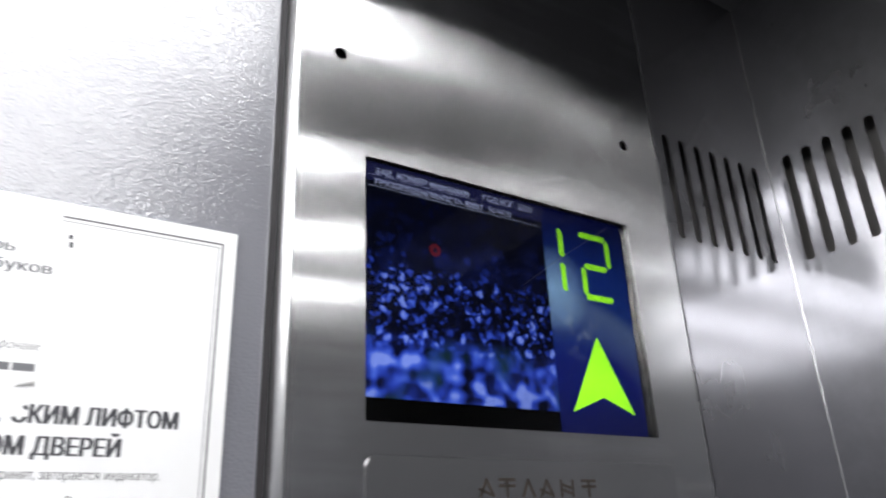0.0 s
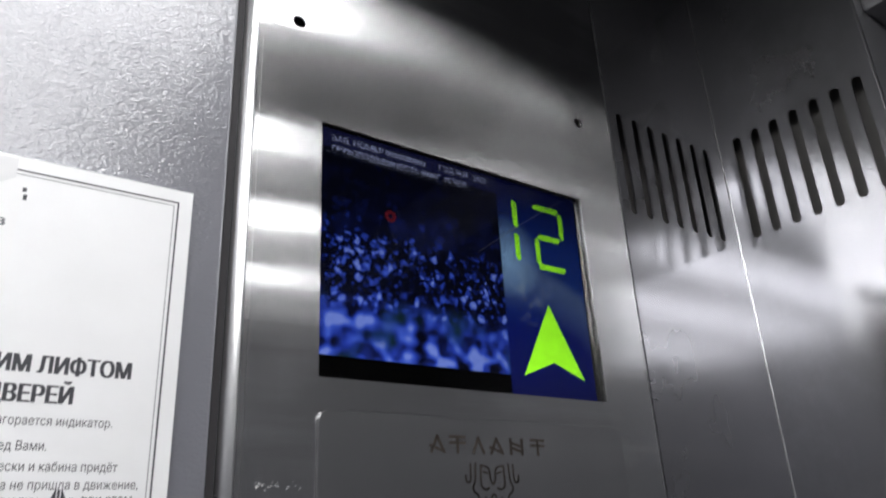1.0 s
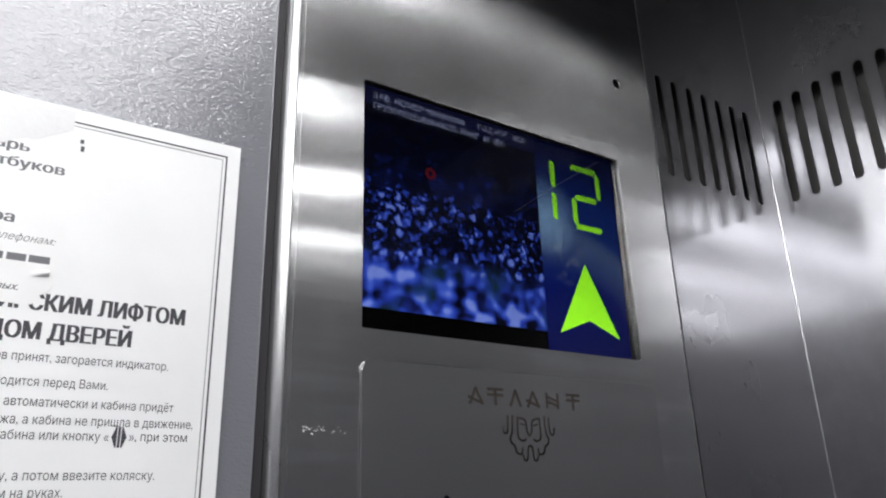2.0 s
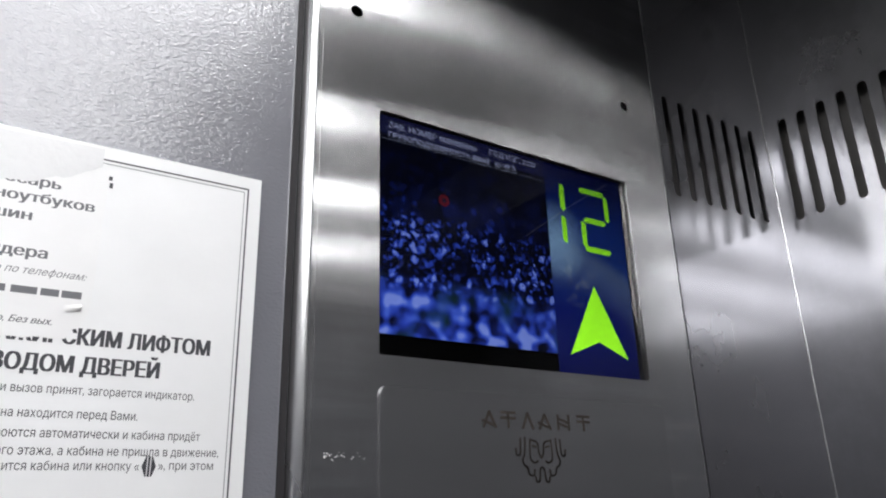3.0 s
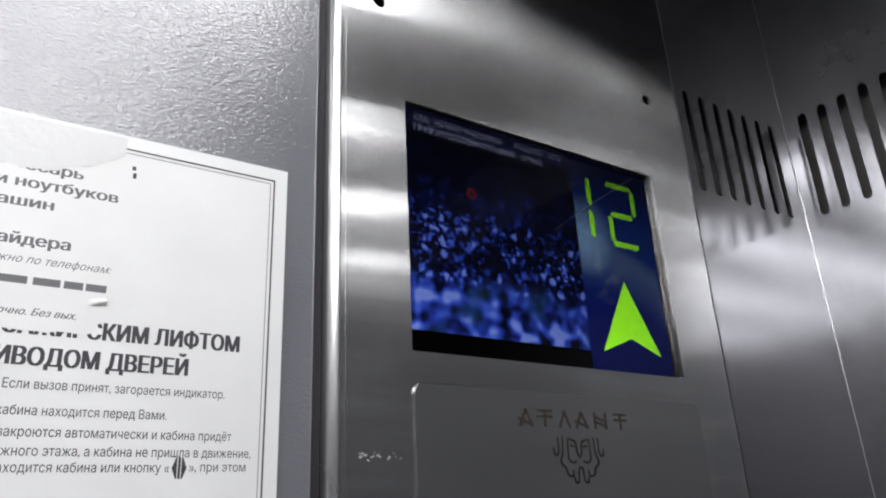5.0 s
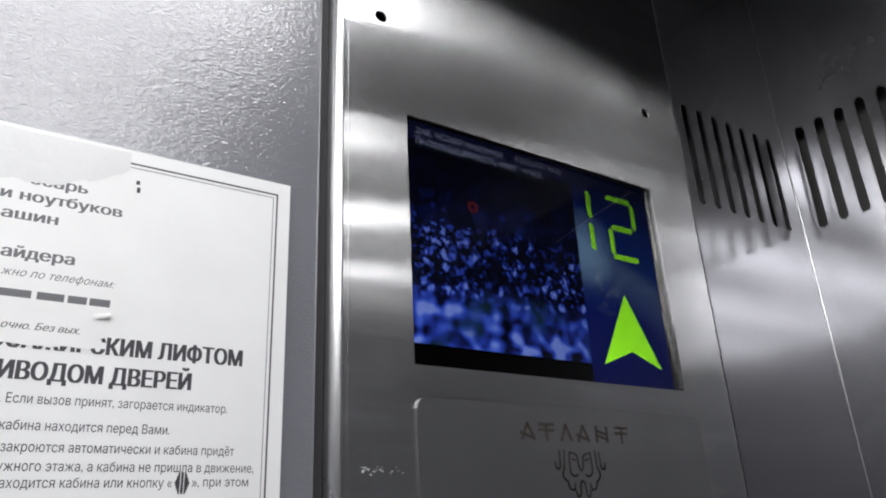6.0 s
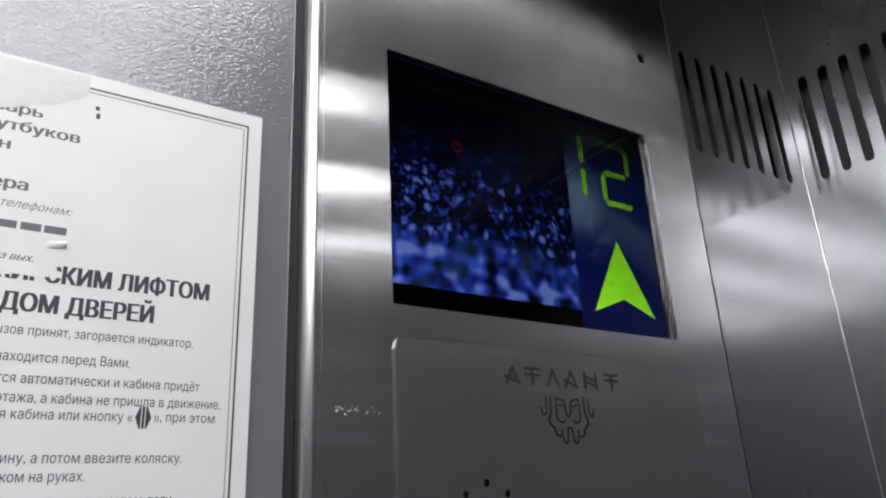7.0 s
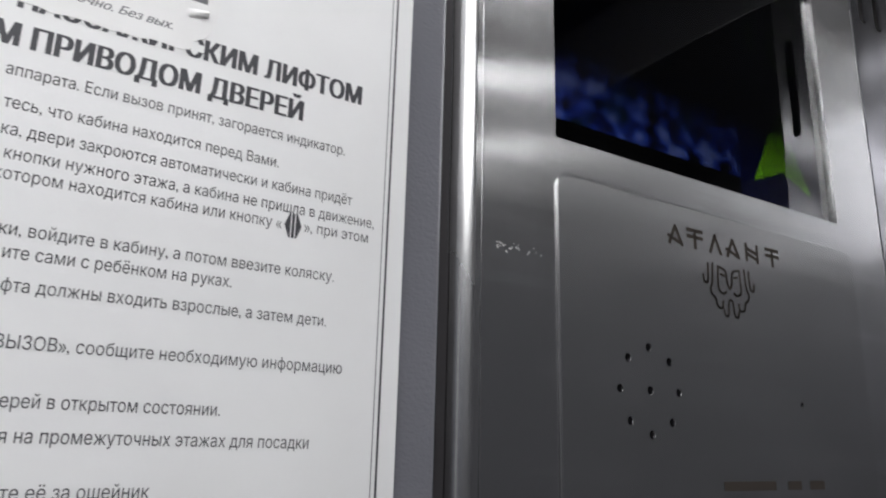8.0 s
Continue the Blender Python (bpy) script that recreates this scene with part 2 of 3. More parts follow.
def rounded(x0, x1, z0, z1, r, steps=6):
    pts = []
    for cx, cz, a0 in ((x1 - r, z1 - r, 0), (x0 + r, z1 - r, 90), (x0 + r, z0 + r, 180), (x1 - r, z0 + r, 270)):
        for i in range(steps + 1):
            a = radians(a0 + 90 * i / steps)
            pts.append((cx + r * math.cos(a), cz + r * math.sin(a)))
    return pts


def circle(cx, cz, r, steps=20):
    return [(cx + r * math.cos(math.tau * i / steps), cz + r * math.sin(math.tau * i / steps)) for i in range(steps)]


def sheet(outline, holes, thick, place):
    """A plate with holes through it. place turns (u, depth, v) into the world; depth 0 is the seen face."""
    bm = bmesh.new()
    edges = []
    for loop in [outline, *holes]:
        vs = [bm.verts.new((u, 0, v)) for u, v in loop]
        edges += [bm.edges.new((vs[i], vs[(i + 1) % len(vs)])) for i in range(len(vs))]
    bmesh.ops.triangle_fill(bm, use_beauty=True, use_dissolve=False, edges=edges)
    out = bmesh.ops.extrude_face_region(bm, geom=bm.faces[:])
    for v in out["geom"]:
        if isinstance(v, bmesh.types.BMVert):
            v.co.y += thick
    for v in bm.verts:
        v.co = place(v.co)
    return bm


def flat(p):
    return Vector(p)


def polygon(loops, y, thick=0.0002):
    """Flat printed or lit shapes in the plane of the front wall, with a hair of thickness."""
    bm = bmesh.new()
    for loop in loops:
        f = bm.faces.new([bm.verts.new((u, y, v)) for u, v in loop])
    out = bmesh.ops.extrude_face_region(bm, geom=bm.faces[:])
    for v in out["geom"]:
        if isinstance(v, bmesh.types.BMVert):
            v.co.y -= thick
    return bm


def rect(x0, x1, z0, z1):
    return [(x0, z0), (x1, z0), (x1, z1), (x0, z1)]


def stroke(points, w):
    """One flat line of width w along the points, as quads."""
    loops = []
    for (a, b), (c, d) in zip(points, points[1:]):
        n = Vector((c - a, d - b)).normalized() * w / 2
        e = n * 0.7
        loops.append([(a - n.y - e.x, b + n.x - e.y), (a + n.y - e.x, b - n.x - e.y), (c + n.y + e.x, d - n.x + e.y), (c - n.y + e.x, d + n.x + e.y)])
    return loops


def contours(text, slant):
    """The outlines of a line of writing in the built-in font, as closed loops of points."""
    cu = bpy.data.curves.new("text_line", "FONT")
    cu.body, cu.resolution_u, cu.shear, cu.fill_mode = text, 2, slant, "NONE"
    ob = bpy.data.objects.new("text_line", cu)
    scene.collection.objects.link(ob)
    bpy.context.view_layer.update()
    me = bpy.data.meshes.new_from_object(ob.evaluated_get(bpy.context.evaluated_depsgraph_get()))
    follow = {}
    for e in me.edges:
        a, b = e.vertices
        follow.setdefault(a, []).append(b)
        follow.setdefault(b, []).append(a)
    loops, seen = [], set()
    for start in range(len(me.vertices)):
        if start in seen or start not in follow:
            continue
        loop, at = [], start
        while at is not None:
            seen.add(at)
            loop.append((me.vertices[at].co.x, me.vertices[at].co.y))
            ahead = [k for k in follow[at] if k not in seen]
            at = min(ahead) if ahead else None
        loops.append(loop)
    bpy.data.objects.remove(ob)
    bpy.data.curves.remove(cu)
    bpy.data.meshes.remove(me)
    return loops


def filled(loops):
    """Closed outlines, which may overlap, as upright slabs of four corners each (inside wherever the outlines wind round)."""
    out = []
    levels = sorted({round(p[1], 4) for loop in loops for p in loop})
    sides = []
    for loop in loops:
        for (xa, ya), (xb, yb) in zip(loop, loop[1:] + loop[:1]):
            ya, yb = round(ya, 4), round(yb, 4)
            if ya != yb:
                sides.append((ya, xa, yb, xb, 1) if ya < yb else (yb, xb, ya, xa, -1))
    for low, high in zip(levels, levels[1:]):
        cross = []
        for ya, xa, yb, xb, way in sides:
            if ya <= low and yb >= high:
                at = [xa + (v - ya) / (yb - ya) * (xb - xa) for v in (low, high)]
                cross.append((at[0] + at[1], at[0], at[1], way))
        turns = 0
        for c in sorted(cross):
            if turns == 0:
                start = c
            turns += c[3]
            if turns == 0:
                out.append(((start[1], low), (c[1], low), (c[2], high), (start[2], high)))
    return out


def writing(text, x0, x1, z, height, y, mat, parent, weight=0.0, slant=0.0):
    """One line of writing with its baseline at z, from x0 to x1; height is that of its capitals."""
    loops = contours(text, slant)
    xs = [p[0] for loop in loops for p in loop]
    lo, hi = min(xs), max(xs)
    glyphs = []
    for loop in sorted(loops, key=min):
        if glyphs and min(loop)[0] < max(p[0] for q in glyphs[-1] for p in q):
            glyphs[-1].append(loop)
        else:
            glyphs.append([loop])
    bm = bmesh.new()
    for glyph in glyphs:
        for quad in filled(glyph):
            bm.faces.new([bm.verts.new((u, 0, v)) for u, v in quad])
    for p in bm.verts:
        p.co = (x0 + (p.co.x - lo) / (hi - lo) * (x1 - x0), y, z + p.co.z * height / 0.729)
    me = bpy.data.meshes.new("text_line")
    bm.to_mesh(me)
    if weight:
        bm.free()
        bm = bmesh.new()
        for k in (-1, 0, 1):
            n0 = len(bm.verts)
            bm.from_mesh(me)
            bm.verts.ensure_lookup_table()
            for v in bm.verts[n0:]:
                v.co.x += k * weight * height
                v.co.y += 0.000012 * k
        bm.to_mesh(me)
    bm.free()
    me.materials.append(mat)
    ln = new("text_line", me)
    ln.parent = parent
    ln.matrix_parent_inverse = parent.matrix_basis.inverted()
    return ln


# ---- setting: the lift car ----
WALL_Y = 0.009
X_LEFT, X_POST, Y_REAR = -1.25, 0.4125, -1.3
POST_Y = -0.145
tagged(link("floor", box(X_LEFT - 0.05, 0.8, Y_REAR - 0.05, 0.06, -0.04, 0.0), DOOR_PAINT), "dark grey lift car floor", "floor", kind="structure")
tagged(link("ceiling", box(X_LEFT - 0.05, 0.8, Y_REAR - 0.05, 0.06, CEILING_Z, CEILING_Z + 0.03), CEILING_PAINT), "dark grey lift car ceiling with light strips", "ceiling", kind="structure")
tagged(link("wall_north", box(X_LEFT, -0.0505, WALL_Y, WALL_Y + 0.03, 0.0, CEILING_Z, 0.0015), PAINT), "grey hammered-paint metal lift wall panel", "wall", kind="structure")
tagged(link("wall_west", box(X_LEFT - 0.04, X_LEFT, Y_REAR, 0.05, 0.0, CEILING_Z), PAINT), "grey hammered-paint metal lift wall", "wall", kind="structure")
tagged(link("wall_south", box(X_LEFT, 0.79, Y_REAR - 0.04, Y_REAR, 0.0, CEILING_Z), REAR_PAINT), "grey hammered-paint rear lift wall", "wall", kind="structure")
# solid sheet whose near-black colour gives the hollow its shade
tagged(link("wall_backing", box(-0.0500, 0.79, 0.0505, 0.07, 0.0, CEILING_Z), DARK), "near-black sheet painted as the shade of the hollow behind the control column", "wall", kind="structure")
# black filler in the open joint: its colour stands for the shade there
tagged(link("wall_gap", box(-0.0503, -0.0463, 0.0098, 0.05, 0.0, CEILING_Z), GAP), "black filler painted as the shade in the joint beside the control panel", "wall", kind="structure")

# corner post: two bent steel sheets with ventilation slots
SLOT_W = 0.0082
post = thing("corner_post", (0.33, 0.0, 0.0), "satin steel corner post with rows of ventilation slots", "wall", kind="structure")
slots = [rounded(0.2720 + 0.0195 * i - SLOT_W / 2, 0.2720 + 0.0195 * i + SLOT_W / 2, 1.842, 1.934, SLOT_W / 2 - 1e-5) for i in range(7)]
part("slotted_sheet", sheet(rect(0.2583, X_POST - 0.0003, 0.0, CEILING_Z), slots, 0.0016, flat), SATIN, post)
slots = [rounded(0.0185 * (i + 1) - SLOT_W / 2, 0.0185 * (i + 1) + SLOT_W / 2, 1.843, 1.944, SLOT_W / 2 - 1e-5) for i in range(7)]
part("slotted_sheet", sheet(rect(0.0003, -POST_Y - 0.002, 0.0, CEILING_Z), slots, 0.0016, lambda p: Vector((X_POST + p.y, -p.x, p.z))), SATIN, post)
bm = bmesh.new()
bmesh.ops.create_cone(bm, cap_ends=True, segments=16, radius1=0.0008, radius2=0.0008, depth=CEILING_Z, matrix=Matrix.Translation((X_POST + 0.0002, -0.0002, CEILING_Z / 2)))
part("folded_seam", bm, EDGE_STEEL, post, "bright folded steel seam")
bm = bmesh.new()
bmesh.ops.create_cone(bm, cap_ends=True, segments=24, radius1=0.002, radius2=0.002, depth=CEILING_Z, matrix=Matrix.Translation((X_POST + 0.002, POST_Y + 0.002, CEILING_Z / 2)))
part("rounded_edge", bm, SATIN, post, "bright rounded steel edge")
part("return_side", box(X_POST + 0.003, 0.78, POST_Y, POST_Y + 0.0016, 0.0, CEILING_Z), DOOR_PAINT, post)
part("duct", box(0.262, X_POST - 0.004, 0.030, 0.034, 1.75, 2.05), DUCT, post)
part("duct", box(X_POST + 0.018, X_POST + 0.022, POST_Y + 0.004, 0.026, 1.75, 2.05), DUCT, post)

# doorway beyond the post
tagged(link("door_header", box(0.428, 0.78, Y_REAR, POST_Y - 0.0005, 2.006, CEILING_Z, 0.0025), DOOR_PAINT), "grey steel header over the lift door", "door frame", kind="structure")
door = thing("door_1", (0.76, -0.55, 0.0), "closed grey sliding lift door", "door", kind="structure")
part("door_leaf", box(0.75, 0.775, -0.52, POST_Y - 0.001, 0.005, 2.004, 0.003), DOOR_PAINT, door)
part("door_leaf", box(0.75, 0.775, -0.899, -0.523, 0.005, 2.004, 0.003), DOOR_PAINT, door)
tagged(link("wall_east", box(0.428, 0.78, Y_REAR, -0.90, 0.0, 2.005), DOOR_PAINT), "grey steel jamb beside the lift door", "wall", kind="structure")

# ---- control panel ----
panel = thing("control_panel", (0.1, 0.0, 0.9), "brushed stainless steel lift control panel with a display", "control panel")
SX0, SX1, SZ0, SZ1 = 0.0, 0.2108, 1.690, 1.840
PX0, PX1, PZ0, PZ1 = -0.0408, 0.2560, 0.75, 2.11
HOLES = [(-0.016, 1.905), (0.2205, 1.909)]
part("faceplate", sheet(rect(PX0, PX1, PZ0, PZ1), [rounded(SX0, SX1, SZ0, SZ1, 0.0012, 3)] + [circle(x, z, 0.0042) for x, z in HOLES], 0.0015, flat), BRUSHED, panel)


def fold(x_face, x_side, radius, back, name):
    """A rounded long edge of the faceplate that turns back towards the wall."""
    bm = bmesh.new()
    s = 1 if x_side > x_face else -1
    prof = [(x_face + s * radius * math.sin(a), radius - radius * math.cos(a)) for a in [radians(90 * i / 10) for i in range(11)]]
    prof.append((x_face + s * radius, back))
    inner = [(x - s * 0.0015, y + 0.0015) for x, y in prof]
    ring = prof + inner[::-1]
    lo = [bm.verts.new((x, y, PZ0)) for x, y in ring]
    hi = [bm.verts.new((x, y, PZ1)) for x, y in ring]
    k = len(ring)
    for i in range(k):
        bm.faces.new((lo[i], lo[(i + 1) % k], hi[(i + 1) % k], hi[i]))
    ob = part(name, bm, FOLD_STEEL, panel)
    for p in ob.data.polygons:
        p.use_smooth = True
    return ob


fold(PX0, -0.046, 0.0052, 0.03, "rounded_edge")
fold(PX1, 0.26, 0.0016, 0.03, "rounded_edge")
part("seam_line", polygon([rect(-0.0379, -0.0375, PZ0 + 0.3, 1.884)], -0.0001), EDGE_STEEL, panel, "fine bright seam line")
for x, z in HOLES:
    bm = bmesh.new()
    bmesh.ops.create_cone(bm, cap_ends=True, segments=20, radius1=0.0046, radius2=0.0046, depth=0.002, matrix=Matrix.Translation((x, 0.0075, z)) @ Matrix.Rotation(radians(90), 4, "X"))
    part("screw", bm, DARK, panel, "dark recessed screw hole")

# cover plate below the display
CX0, CX1, CZ0, CZ1 = 0.0, 0.2188, 1.05, 1.6735
speaker = [(0.0494 + 0.0177 * math.sin(radians(45 * k)), 1.5865 + 0.0182 * math.cos(radians(45 * k))) for k in range(8)] + [(0.0494, 1.5865)]
cover_holes = [circle(x, z, 0.0019, 12) for x, z in speaker] + [circle(0.1572, 1.5855, 0.0014, 12)]
cover = part("cover_plate", sheet(rounded(CX0, CX1, CZ0, CZ1, 0.006), cover_holes, 0.0009, lambda p: Vector((p.x, p.y - 0.0010, p.z))), PLATE_STEEL, panel, "brushed steel cover plate with speaker holes")
rim = rounded(CX0, CX1, CZ0, CZ1, 0.006)
part("cover_rim", sheet(rounded(CX0 - 0.0006, CX1 + 0.0006, CZ0 - 0.0006, CZ1 + 0.0006, 0.0065), [rim], 0.0006, lambda p: Vector((p.x, p.y - 0.0007, p.z))), EDGE_STEEL, panel, "bright thin edge of the cover plate")
scuffs = []
rs = random.Random(9)
for k in range(26):
    u = -0.031 + 0.022 * rs.random() ** 1.4
    v = 1.6375 + rs.uniform(-0.0022, 0.0018) * (1 if k % 3 else 0.4)
    scuffs += stroke([(u, v), (u + rs.uniform(0.0002, 0.0011), v + rs.uniform(-0.0009, 0.0009))], rs.uniform(0.00012, 0.00034))
part("scuffs", polygon(scuffs, -0.0001, 0.00003), PALE, panel, "small pale scuffs in the steel")
# black sheet close behind the speaker holes, painted as the shade of their depth
part("speaker_hole_shade", box(0.02, 0.17, -0.00008, -0.00002, 1.56, 1.61), LOUVRE, panel)


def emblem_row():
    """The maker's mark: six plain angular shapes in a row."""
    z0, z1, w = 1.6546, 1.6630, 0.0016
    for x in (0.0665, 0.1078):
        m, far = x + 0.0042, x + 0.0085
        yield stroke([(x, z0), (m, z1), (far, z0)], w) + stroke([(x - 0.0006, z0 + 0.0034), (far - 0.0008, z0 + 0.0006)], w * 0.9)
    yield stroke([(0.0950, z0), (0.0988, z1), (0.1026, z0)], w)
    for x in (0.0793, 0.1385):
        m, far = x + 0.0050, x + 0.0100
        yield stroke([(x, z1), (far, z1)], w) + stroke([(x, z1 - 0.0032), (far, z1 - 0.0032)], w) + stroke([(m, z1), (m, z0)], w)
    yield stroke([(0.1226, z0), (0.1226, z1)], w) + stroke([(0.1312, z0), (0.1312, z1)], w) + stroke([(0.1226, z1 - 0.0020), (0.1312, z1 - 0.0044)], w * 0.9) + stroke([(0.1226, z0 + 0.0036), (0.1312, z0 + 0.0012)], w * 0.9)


def bent(points, steps=4):
    """Points with their inner corners rounded off."""
    out = [points[0]]
    for a, b, c in zip(points, points[1:], points[2:]):
        for k in range(steps + 1):
            t = k / steps
            p, q = (Vector(b) + (Vector(a) - Vector(b)) * 0.4), (Vector(b) + (Vector(c) - Vector(b)) * 0.4)
            m = p.lerp(Vector(b), t).lerp(Vector(b).lerp(q, t), t)
            out.append((m.x, m.y))
    return out + [points[-1]]


def emblem_badge():
    """The badge under it: nested meander lines, alike on both halves."""
    cx, z = 0.1075, 1.6490
    half = [
        [(-0.0152, -0.0005), (-0.0155, -0.0098), (-0.0185, -0.0102), (-0.0190, -0.0065)],
        [(-0.0118, 0.0), (-0.0125, -0.0095), (-0.0145, -0.0125), (-0.0135, -0.0155), (-0.0110, -0.0165), (-0.0102, -0.0208), (-0.0062, -0.0215), (-0.0058, -0.0180)],
        [(-0.0080, -0.0010), (-0.0088, -0.0125), (-0.0050, -0.0142), (-0.0030, -0.0130)],
        [(-0.0080, -0.0010), (-0.0022, -0.0022), (-0.0018, -0.0085), (-0.0003, -0.0110)],
        [(-0.0062, -0.0045), (-0.0036, -0.0052)],
        [(0.0, -0.0165), (-0.0016, -0.0172), (-0.0022, -0.0245), (-0.0048, -0.0248), (-0.0054, -0.0218)],
    ]
    for line in half:
        for s in (1, -1):
            yield stroke(bent([(cx + s * a, z + b) for a, b in line]), 0.0010)


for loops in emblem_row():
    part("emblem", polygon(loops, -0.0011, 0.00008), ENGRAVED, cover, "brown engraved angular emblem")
for loops in emblem_badge():
    part("emblem_line", polygon(loops, -0.0011, 0.00008), ENGRAVED, cover, "brown engraved meander line")
for x0, x1 in ((0.093, 0.130), (0.1395, 0.1500), (0.1570, 0.1690)):
    part("engraved_bar", polygon([rect(x0, x1, 1.5455, 1.5495)], -0.0011, 0.00008), ENGRAVED, cover, "faint engraved writing")

for x0, x1, z0, z1 in ((SX1, SX1 + 0.001, SZ0, SZ1), (SX0 - 0.001, SX0, SZ0, SZ1), (SX0 - 0.001, SX1 + 0.001, SZ1, SZ1 + 0.001), (SX0 - 0.001, SX1 + 0.001, SZ0 - 0.001, SZ0)):
    part("reveal", box(x0, x1, 0.0016, 0.0066, z0, z1), EDGE_STEEL, panel, "bare steel reveal round the display")

# display, set a little back behind the opening
display = part("display", box(SX0 - 0.01, SX1 + 0.006, 0.0, 0.012, -0.012, 0.165), BLACK_GLASS, panel, "glossy black display glass with a lit picture")
SCREEN = pose(0, 0.0068, SZ0, 0.2, 0, 0)
display.matrix_basis = SCREEN


def shown(name, loops, y, mat, label=""):
    ob = part(name, polygon(loops, y, 0.00005), mat, panel, label)
    ob.parent = display
    ob.matrix_parent_inverse = Matrix()
    return ob


shown("picture", [rect(0.0030, 0.1345, 0.0135, 0.1385)], -0.00012, FLOWERS, "photograph of a dark meadow of blue flowers")
shown("picture", [rect(0.1345, 0.2085, 0.0005, 0.1545)], -0.00012, PLANET, "deep blue picture of a planet's rim")
shown("picture", [rect(0.0030, 0.1345, 0.1385, 0.1545)], -0.00012, BAR_GLOW, "dark blue caption band")


def seg(x0, z0, x1, z1, w=0.0042):
    n = Vector((x1 - x0, z1 - z0))
    n.normalize()
    q = Vector((-n.y, n.x)) * w / 2
    a, b = Vector((x0, z0)), Vector((x1, z1))
    return [tuple(a), tuple(a + n * w * 0.5 + q), tuple(b - n * w * 0.15 + q), tuple(b), tuple(b - n * w * 0.5 - q), tuple(a + n * w * 0.15 - q)]


shown("digit", [seg(0.1495, 0.1370, 0.1495, 0.1165), seg(0.1495, 0.1125, 0.1495, 0.0925)], -0.0003, GREEN, "bright green figure one")
shown("digit", [seg(0.1670, 0.1365, 0.1915, 0.1365), seg(0.1928, 0.1355, 0.1928, 0.1155), seg(0.1905, 0.1135, 0.1690, 0.1135), seg(0.1682, 0.1120, 0.1682, 0.0925), seg(0.1680, 0.0915, 0.1930, 0.0915)], -0.0003, GREEN, "bright green figure two")
arrow = part("arrow", bmesh.new(), GREEN, panel, "bright green arrow pointing up")
bm = bmesh.new()
quad = [bm.verts.new((x, -0.0003, z)) for x, z in ((0.1725, 0.0640), (0.1990, 0.0145), (0.1725, 0.0245), (0.1455, 0.0140))]
bm.faces.new((quad[0], quad[3], quad[2]))
bm.faces.new((quad[0], quad[2], quad[1]))
bm.to_mesh(arrow.data)
bm.free()
arrow.parent = display
arrow.matrix_parent_inverse = Matrix()
ring = [circle(0.049 + 0.0028 * math.cos(a), 0.1025 + 0.0028 * math.sin(a), 0.0013, 10) for a in [math.tau * i / 9 for i in range(9)]]
shown("red_flower", ring, -0.0003, RED, "small red ring-shaped flower")
for text, x0, x1, z in (("ЗАВ. НОМЕР 0000000000", 0.0095, 0.0760, 0.1435), ("ГОД ИЗГ. 2020", 0.0870, 0.1265, 0.1440), ("ГРУЗОПОДЪЕМНОСТЬ 800КГ  10 ЧЕЛ.", 0.0095, 0.1095, 0.1365)):
    ln = writing(text, x0, x1, z, 0.0040, -0.0003, LETTER_GLOW, panel)
    ln.parent = display
    ln.matrix_parent_inverse = Matrix()
shown("caption_line", [rect(0.0050, 0.1320, 0.1349, 0.1352)], -0.0003, LETTER_GLOW)
shown("caption_line", [rect(0.0050, 0.0800, 0.1420, 0.1424)], -0.0003, LETTER_GLOW)
shown("scratch", stroke([(0.112, 0.090), (0.150, 0.117), (0.193, 0.1455)], 0.00025), -0.0029, EDGE_STEEL, "fine diagonal scratch in the glass")

# the liquid-crystal display fades when seen from below: added unseen dark louvres, leaning down, do this, and a clear
# pane over them
LOUVRE_PITCH, LOUVRE_DEPTH, LOUVRE_DROP = 0.0006, 0.00120, 0.28
bm = bmesh.new()
z = -0.004
while z < 0.1585:
    quad = [bm.verts.new((u, y, z + h)) for u, y, h in ((0.001, -0.0006, 0), (0.2102, -0.0006, 0), (0.2102, -0.0006 - LOUVRE_DEPTH, -LOUVRE_DROP * LOUVRE_DEPTH), (0.001, -0.0006 - LOUVRE_DEPTH, -LOUVRE_DROP * LOUVRE_DEPTH))]
    bm.faces.new(quad)
    z += LOUVRE_PITCH
x, deep, slant = -0.001, 0.00045, -0.6
while x < 0.2112:
    quad = [bm.verts.new((x + h, y, v)) for h, y, v in ((0, -0.0020, -0.004), (slant * deep, -0.0020 - deep, -0.004), (slant * deep, -0.0020 - deep, 0.158), (0, -0.0020, 0.158))]
    bm.faces.new(quad)
    x += 0.0006
film = part("dimming_louvres", bm, LOUVRE, panel, "added fine dark louvres that dim the display from below")
film.parent = display
film.matrix_parent_inverse = Matrix()
bm = bmesh.new()
bm.faces.new([bm.verts.new((u, -0.0027, v)) for u, v in rect(0.0002, 0.2104, -0.004, 0.1575)])
pane = part("glass_pane", bm, CLEAR_GLASS, panel, "clear glossy display pane")
pane.parent = display
pane.matrix_parent_inverse = Matrix()
pane.visible_shadow = False

# ---- notice on the wall ----
NX0, NX1, NZ0, NZ1 = -0.332, -0.0675, 1.44, 1.7795
NY = WALL_Y - 0.0016
notice = thing("notice", (NX0, NY, NZ0), "white printed paper of lift rules stuck to the wall", "notice")
part("paper", sheet(rect(NX0, NX1, NZ0, NZ1), [], 0.0012, lambda p: Vector((p.x, p.y + NY, p.z))), PAPER, notice)


def frame_loop(inset, w):
    a, b, c, d = NX0 + inset, NX1 - inset, NZ0 + inset, NZ1 - inset
    return [rect(a, b, d - w, d), rect(a, b, c, c + w), rect(a, a + w, c + w, d - w), rect(b - w, b, c + w, d - w)]


